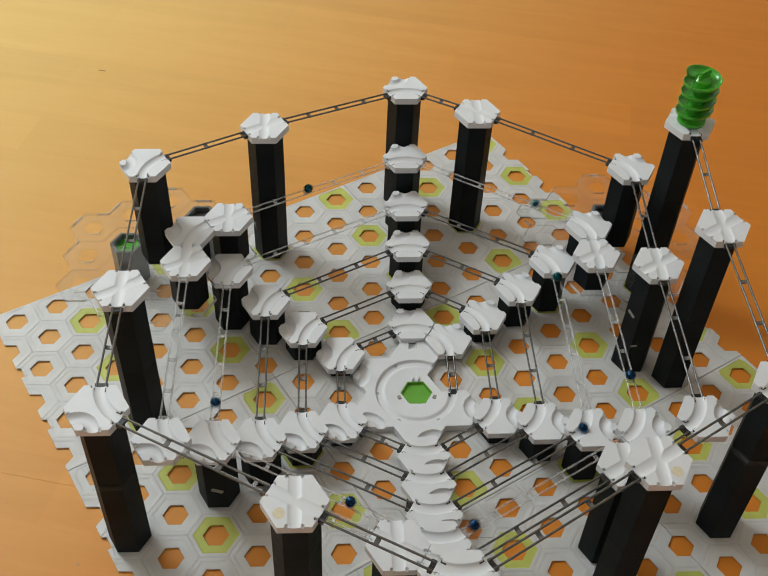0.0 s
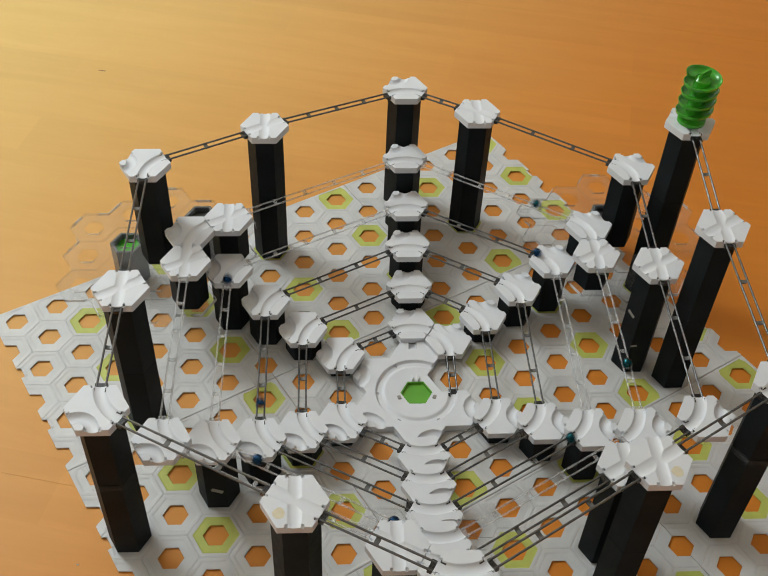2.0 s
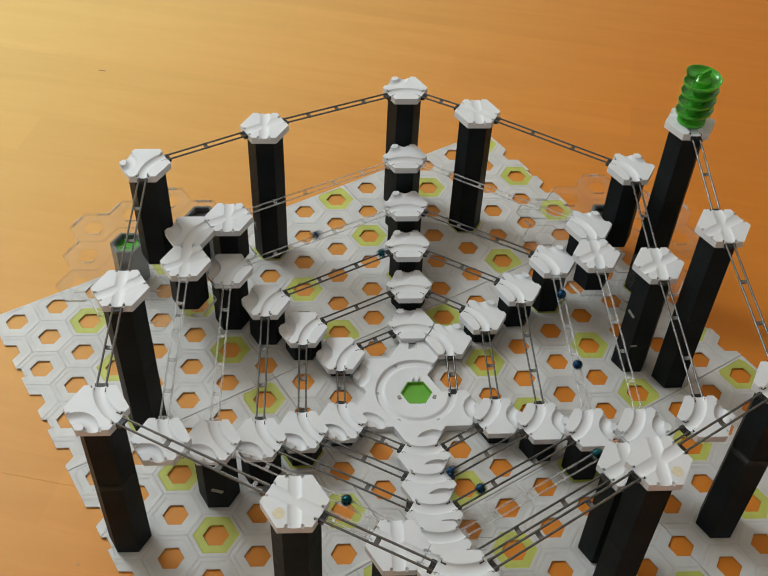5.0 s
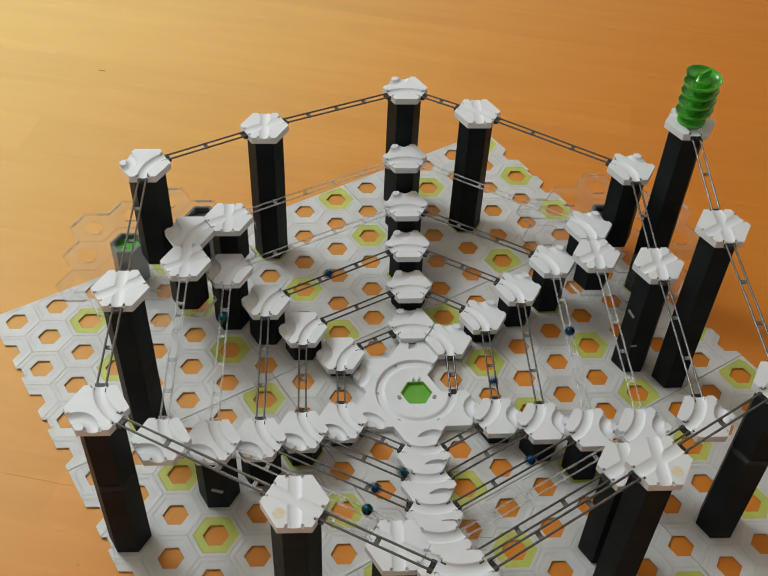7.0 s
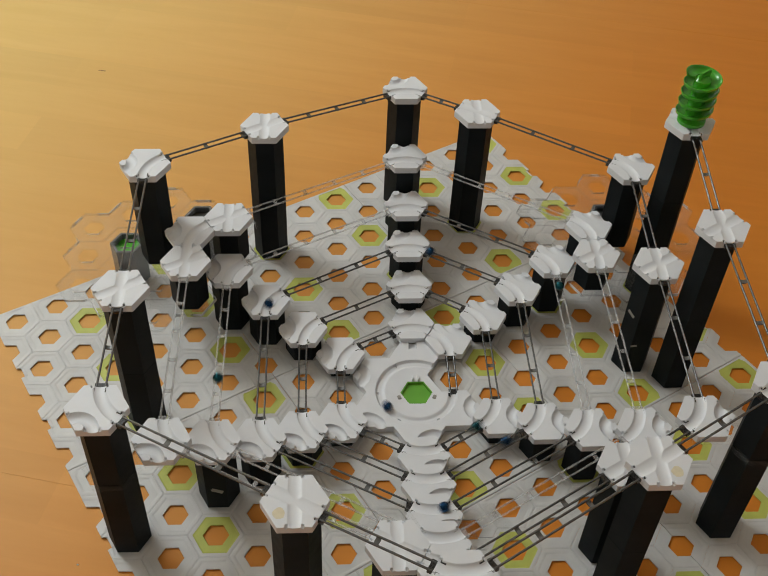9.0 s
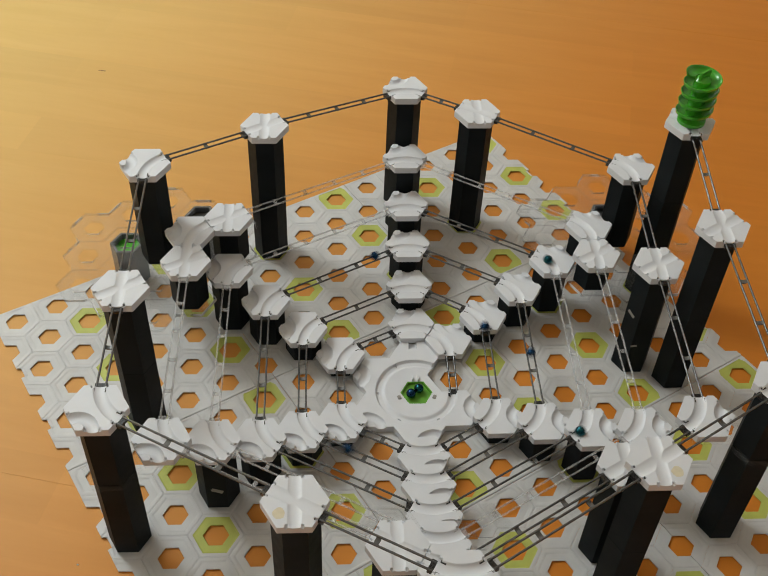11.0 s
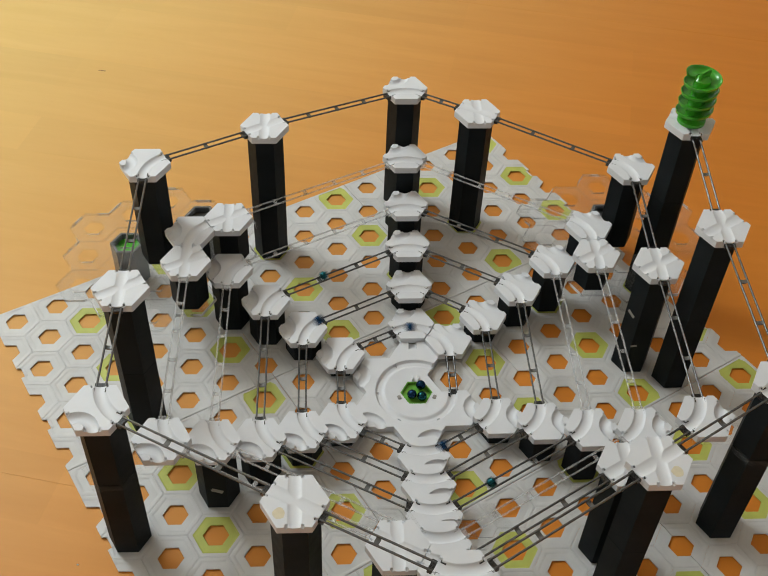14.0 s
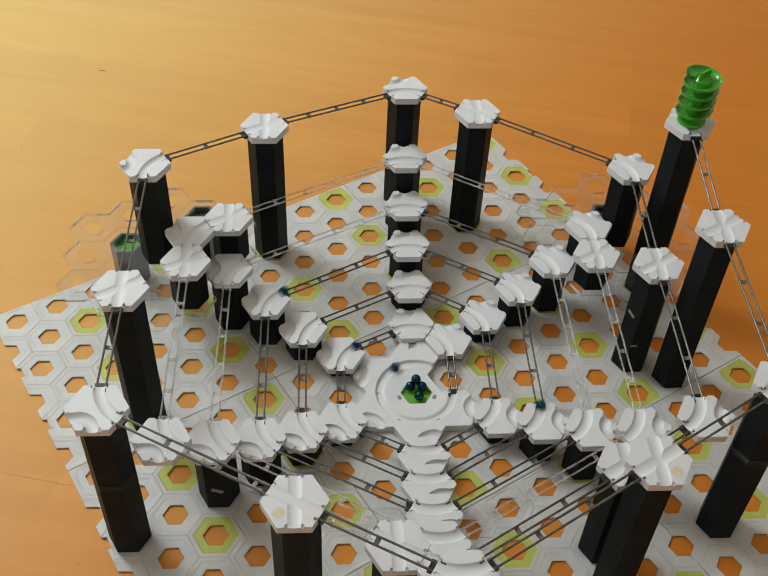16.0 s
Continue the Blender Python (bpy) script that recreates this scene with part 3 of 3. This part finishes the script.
# ---- green screw on the start tower ----
def screw():
    thing = tagged(new("screw_start"), "green plastic spiral screw standing on the tallest pillar", "screw")
    thing.matrix_basis = Matrix.Translation(cell(7, -1.5) + Vector((0, 0, 0.261)))
    grow = Matrix.Diagonal((1.07, 1.07, 0.97, 1))
    bm = bmesh.new()
    sides, turns, steps = 28, 4.35, 180
    loft(bm, [[Vector((r * math.cos(2 * math.pi * k / sides), r * math.sin(2 * math.pi * k / sides), z)) for k in range(sides)] for r, z in ((0.0145, 0.0002), (0.0145, 0.004), (0.0085, 0.0065), (0.0085, 0.056), (0.0045, 0.060))])
    bm.transform(grow)
    part("core", bm, M_SCREW, thing)
    bm = bmesh.new()
    prev = None
    for i in range(steps + 1):
        a = 2 * math.pi * turns * i / steps + 0.9
        z = 0.004 + 0.054 * i / steps
        u = Vector((math.cos(a), math.sin(a), 0))
        row = [bm.verts.new(u * rr + Vector((0, 0, z + dz))) for rr, dz in ((0.0080, 0.0), (0.0150, 0.0005), (0.0180, 0.0030), (0.0187, 0.0066), (0.0180, 0.0068), (0.0166, 0.0042), (0.0140, 0.0020), (0.0080, 0.0016))]
        if prev:
            for k in range(8):
                m = (k + 1) % 8
                bm.faces.new((prev[k], prev[m], row[m], row[k]))
        else:
            bm.faces.new(row)
        prev = row
    bm.faces.new(prev[::-1])
    bm.transform(grow)
    part("thread", bm, M_SCREW, thing)
    bm = bmesh.new()
    box(bm, (-0.0075, -0.0018, 0.054), (0.0095, 0.0018, 0.0655), Matrix.Rotation(radians(38), 4, "Z"))
    bmesh.ops.bevel(bm, geom=bm.edges[:], offset=0.0009, segments=2, affect="EDGES")
    bm.transform(grow)
    part("blade", bm, M_SCREW, thing)


# ---- small marks on the floor ----
def floor_marks():
    for x, y, a, b, turn, mat, name, label in ((-0.4553, 0.4218, 0.0068, 0.0012, -10, M_KNOT, "wood_knot", "small dark knot in the floor's wood"), (-0.3520, -0.4538, 0.0011, 0.0009, 0, M_TILE, "crumb", "tiny white crumb on the wooden floor")):
        bm = bmesh.new()
        bmesh.ops.create_uvsphere(bm, u_segments=12, v_segments=6, radius=1.0)
        ob = new(name, mesh_of(name, bm, mat, 180))
        ob.matrix_basis = Matrix.Translation((x, y, FLOOR_Z + 0.0001)) @ Matrix.Rotation(radians(turn), 4, "Z") @ Matrix.Diagonal((a, b, 0.0002 if mat is M_KNOT else b, 1))
        if mat is M_KNOT:
            ob.parent = FLOOR
            tagged(ob, label)
        else:
            tagged(ob, label, "crumb")


# ---- marbles ----
MARBLE_R = 0.0056


def marble_way():
    """The marbles' way as a line of points: tile curves, tracks, and at last once round the basin's rim."""
    pts = []
    stops = [(cell(c, r) + Vector((0, 0, h / 1000 + 0.0015))) for _, c, r, h, _, _ in STOPS]
    stops.append(cell(1, -5.5) + Vector((0, 0, BASIN_TOP + 0.001)))
    for i, p in enumerate(stops):
        before = (stops[i - 1] - p) if i else None
        after = (stops[i + 1] - p) if i + 1 < len(stops) else None
        if before is None or after is None:
            pts.append(p)
            continue
        u, v = Vector((before.x, before.y, 0)).normalized(), Vector((after.x, after.y, 0)).normalized()
        if u.dot(v) < -0.9:
            pts.append(p)
            continue
        mid = p + (u + v).normalized() * PITCH
        a, b = p + u * PITCH / 2 - mid, p + v * PITCH / 2 - mid
        for k in range(9):
            d = a.lerp(b, k / 8)
            pts.append(mid + d.normalized() * a.length)
    centre = cell(0, -5)
    z = BASIN_TOP - 0.0036 + MARBLE_R
    for k in range(25):
        a = radians(-20 - 250 * k / 24)
        pts.append(centre + Vector((0.0415 * math.cos(a), 0.0415 * math.sin(a), z)))
    pts.append(centre + Vector((0, 0.024, z + 0.0018)))
    pts.append(centre + Vector((0, 0.012, 0.0036 + MARBLE_R)))
    pts.append(centre + Vector((0, 0.006, 0.0036 + MARBLE_R)))
    out = [(0.0, pts[0])]
    for a, b in zip(pts, pts[1:]):
        out.append((out[-1][0] + (b - a).length, b))
    return out


WAY = marble_way()


def on_way(s):
    for (s0, a), (s1, b) in zip(WAY, WAY[1:]):
        if s <= s1:
            return a.lerp(b, max(0.0, (s - s0) / (s1 - s0)))
    return WAY[-1][1]


def marble(teal):
    bm = bmesh.new()
    bmesh.ops.create_uvsphere(bm, u_segments=24, v_segments=14, radius=MARBLE_R)
    ob = new("marble", mesh_of("marble", bm, M_BALL_TEAL if teal else M_BALL, 180))
    return tagged(ob, "shiny teal metal marble" if teal else "shiny dark blue metal marble", "marble", "marbles on the run")


tiles()
clear_plates()
tracks()
basin()
screw()
base_plates()
planks()
floor_marks()
# how far each marble has come along the way, in metres, every quarter of a second
MARBLES = [
    [5.525, 5.572, 5.618, 5.664, 5.706, 5.742, 5.787, 5.851, 5.952, 6.03, 6.113, 6.177, 6.235, 6.291, 6.349, 6.406, 6.457, 6.51, 6.593, 6.683, 6.761, 6.841, 6.924, 7.012, 7.087, 7.163, 7.248, 7.329, 7.419, 7.506, 7.581, 7.659, 7.739, 7.819, 7.904, 8.014, 8.093, 8.155, 8.217, 8.217, 8.217, 8.217, 8.217, 8.217, 8.217, 8.217, 8.217, 8.217, 8.217, 8.217, 8.217, 8.217, 8.217, 8.217, 8.217, 8.217, 8.217, 8.217, 8.217, 8.217, 8.217, 8.217, 8.217, 8.217, 8.217],
    [5.303, 5.328, 5.352, 5.378, 5.404, 5.43, 5.459, 5.495, 5.545, 5.598, 5.645, 5.689, 5.731, 5.774, 5.838, 5.928, 6.03, 6.106, 6.165, 6.215, 6.264, 6.322, 6.382, 6.434, 6.486, 6.557, 6.661, 6.738, 6.814, 6.894, 6.979, 7.064, 7.137, 7.223, 7.307, 7.396, 7.491, 7.567, 7.641, 7.715, 7.793, 7.877, 7.974, 8.059, 8.122, 8.217, 8.217, 8.217, 8.217, 8.217, 8.217, 8.217, 8.217, 8.217, 8.217, 8.217, 8.217, 8.217, 8.217, 8.217, 8.217, 8.217, 8.217, 8.217, 8.217],
    [4.631, 4.684, 4.758, 4.845, 4.917, 5.008, 5.111, 5.193, 5.255, 5.299, 5.326, 5.35, 5.374, 5.397, 5.422, 5.446, 5.476, 5.516, 5.566, 5.616, 5.661, 5.702, 5.742, 5.793, 5.86, 5.958, 6.04, 6.127, 6.188, 6.246, 6.302, 6.361, 6.415, 6.461, 6.512, 6.599, 6.69, 6.768, 6.847, 6.93, 7.018, 7.092, 7.17, 7.254, 7.336, 7.427, 7.517, 7.594, 7.67, 7.752, 7.841, 7.939, 8.038, 8.108, 8.193, 8.217, 8.217, 8.217, 8.217, 8.217, 8.217, 8.217, 8.217, 8.217, 8.217],
    [4.434, 4.457, 4.485, 4.517, 4.555, 4.606, 4.659, 4.722, 4.815, 4.889, 4.968, 5.074, 5.155, 5.242, 5.286, 5.315, 5.339, 5.363, 5.387, 5.412, 5.438, 5.468, 5.504, 5.553, 5.603, 5.648, 5.689, 5.729, 5.776, 5.837, 5.926, 6.007, 6.084, 6.163, 6.224, 6.277, 6.33, 6.386, 6.435, 6.484, 6.547, 6.642, 6.722, 6.798, 6.878, 6.961, 7.047, 7.114, 7.193, 7.273, 7.353, 7.447, 7.534, 7.611, 7.688, 7.763, 7.843, 7.935, 8.031, 8.099, 8.165, 8.217, 8.217, 8.217, 8.217],
    [4.307, 4.349, 4.375, 4.4, 4.422, 4.444, 4.47, 4.499, 4.537, 4.581, 4.634, 4.688, 4.765, 4.851, 4.924, 5.032, 5.134, 5.22, 5.272, 5.307, 5.332, 5.356, 5.38, 5.405, 5.431, 5.46, 5.495, 5.545, 5.598, 5.646, 5.689, 5.731, 5.781, 5.845, 5.944, 6.019, 6.1, 6.165, 6.221, 6.277, 6.332, 6.387, 6.436, 6.485, 6.548, 6.643, 6.721, 6.799, 6.881, 6.966, 7.053, 7.12, 7.197, 7.279, 7.361, 7.452, 7.536, 7.611, 7.686, 7.765, 7.851, 7.943, 8.035, 8.098, 8.157],
    [4.033, 4.069, 4.121, 4.18, 4.238, 4.292, 4.333, 4.364, 4.388, 4.41, 4.432, 4.453, 4.479, 4.507, 4.541, 4.587, 4.639, 4.695, 4.785, 4.87, 4.949, 5.065, 5.153, 5.234, 5.279, 5.311, 5.336, 5.363, 5.389, 5.415, 5.443, 5.475, 5.513, 5.561, 5.608, 5.658, 5.704, 5.744, 5.797, 5.866, 5.965, 6.048, 6.135, 6.195, 6.254, 6.31, 6.368, 6.418, 6.464, 6.522, 6.615, 6.697, 6.771, 6.853, 6.94, 7.025, 7.096, 7.178, 7.265, 7.348, 7.443, 7.535, 7.616, 7.691, 7.768],
    [3.733, 3.812, 3.863, 3.894, 3.919, 3.944, 3.967, 3.991, 4.017, 4.044, 4.082, 4.126, 4.182, 4.242, 4.291, 4.327, 4.357, 4.378, 4.399, 4.419, 4.438, 4.459, 4.484, 4.511, 4.542, 4.584, 4.631, 4.683, 4.753, 4.839, 4.909, 4.992, 5.094, 5.173, 5.244, 5.288, 5.318, 5.341, 5.363, 5.386, 5.409, 5.433, 5.46, 5.491, 5.531, 5.575, 5.617, 5.654, 5.689, 5.722, 5.755, 5.814, 5.893, 5.985, 6.063, 6.13, 6.181, 6.24, 6.296, 6.348, 6.398, 6.442, 6.488, 6.544, 6.623],
    [3.416, 3.439, 3.463, 3.487, 3.514, 3.547, 3.591, 3.65, 3.734, 3.814, 3.861, 3.893, 3.919, 3.943, 3.965, 3.99, 4.017, 4.041, 4.072, 4.109, 4.157, 4.21, 4.257, 4.298, 4.331, 4.359, 4.38, 4.4, 4.416, 4.434, 4.452, 4.475, 4.498, 4.526, 4.557, 4.61, 4.664, 4.725, 4.813, 4.887, 4.963, 5.068, 5.148, 5.225, 5.272, 5.306, 5.33, 5.353, 5.376, 5.4, 5.426, 5.448, 5.476, 5.513, 5.56, 5.606, 5.648, 5.686, 5.722, 5.764, 5.819, 5.892, 5.986, 6.054, 6.127],
]
# where the marbles lie in the pit: seconds, x and y from its centre in mm, height of the centre in mm
IN_PIT = [
    [(9.6, -0.1, 10.1, 9.2), (10.4, -7.0, -0.6, 9.2), (11.5, -6.0, -4.6, 9.2), (12, -4.1, -5.4, 9.2), (12.5, 4.9, -7.5, 9.2), (13, -2.5, -9.3, 9.2), (13.5, -5.7, -9.3, 9.2), (14, -5.5, -4.2, 9.2), (14.5, -2.4, -1.8, 9.2), (15, -2.4, -1.8, 9.2), (15.5, -5.2, -1.6, 9.2), (16, -6.6, 7.8, 9.2)],
    [(10.6, -0.1, 10.1, 9.2), (11, 2.9, 4.2, 9.2), (11.5, 3.8, 3.6, 9.2), (12, -0.4, 9.3, 9.2), (12.5, 8.5, 4.4, 9.2), (13, 8.6, -3.2, 9.2), (13.5, 5.5, -9.3, 9.2), (14, 5.7, -7.0, 9.2), (14.5, 5.8, -9.3, 9.2), (15, 5.6, -9.3, 9.2), (15.5, 6.0, -3.1, 9.2), (16, 2.4, -6.4, 9.2)],
    [(13.8, -0.1, 10.1, 9.2), (14, 5.5, 9.3, 9.2), (14.5, -1.0, 9.4, 9.2), (15, -1.0, 9.4, 9.2), (15.5, 5.5, 8.4, 9.2), (16, 7.0, 7.4, 9.2)],
    [(15.3, -1.8, 8.2, 16.0), (15.5, -1.5, 12.0, 15.6), (16, -0.2, 13.0, 15.5)],
    [],
    [],
    [],
    [],
]
TEAL = (1, 6, 7)


def motions():
    for k, (far, pit) in enumerate(zip(MARBLES, IN_PIT)):
        rows = []
        for i in range(161):
            t = i / 10
            if pit and t >= pit[0][0]:
                spots = [(a, b) for a, b in zip(pit, pit[1:]) if a[0] <= t <= b[0]]
                (t0, *p), (t1, *q) = spots[0] if spots else (pit[-1], pit[-1])
                f = (t - t0) / (t1 - t0) if t1 > t0 else 0
                place = cell(0, -5) + Vector(p).lerp(Vector(q), f) / 1000
            else:
                j = min(int(t * 4), len(far) - 2)
                place = on_way(far[j] + (far[j + 1] - far[j]) * (t * 4 - j))
            rows.append((t, Matrix.Translation(place)))
        walk(marble(k in TEAL), rows)


motions()
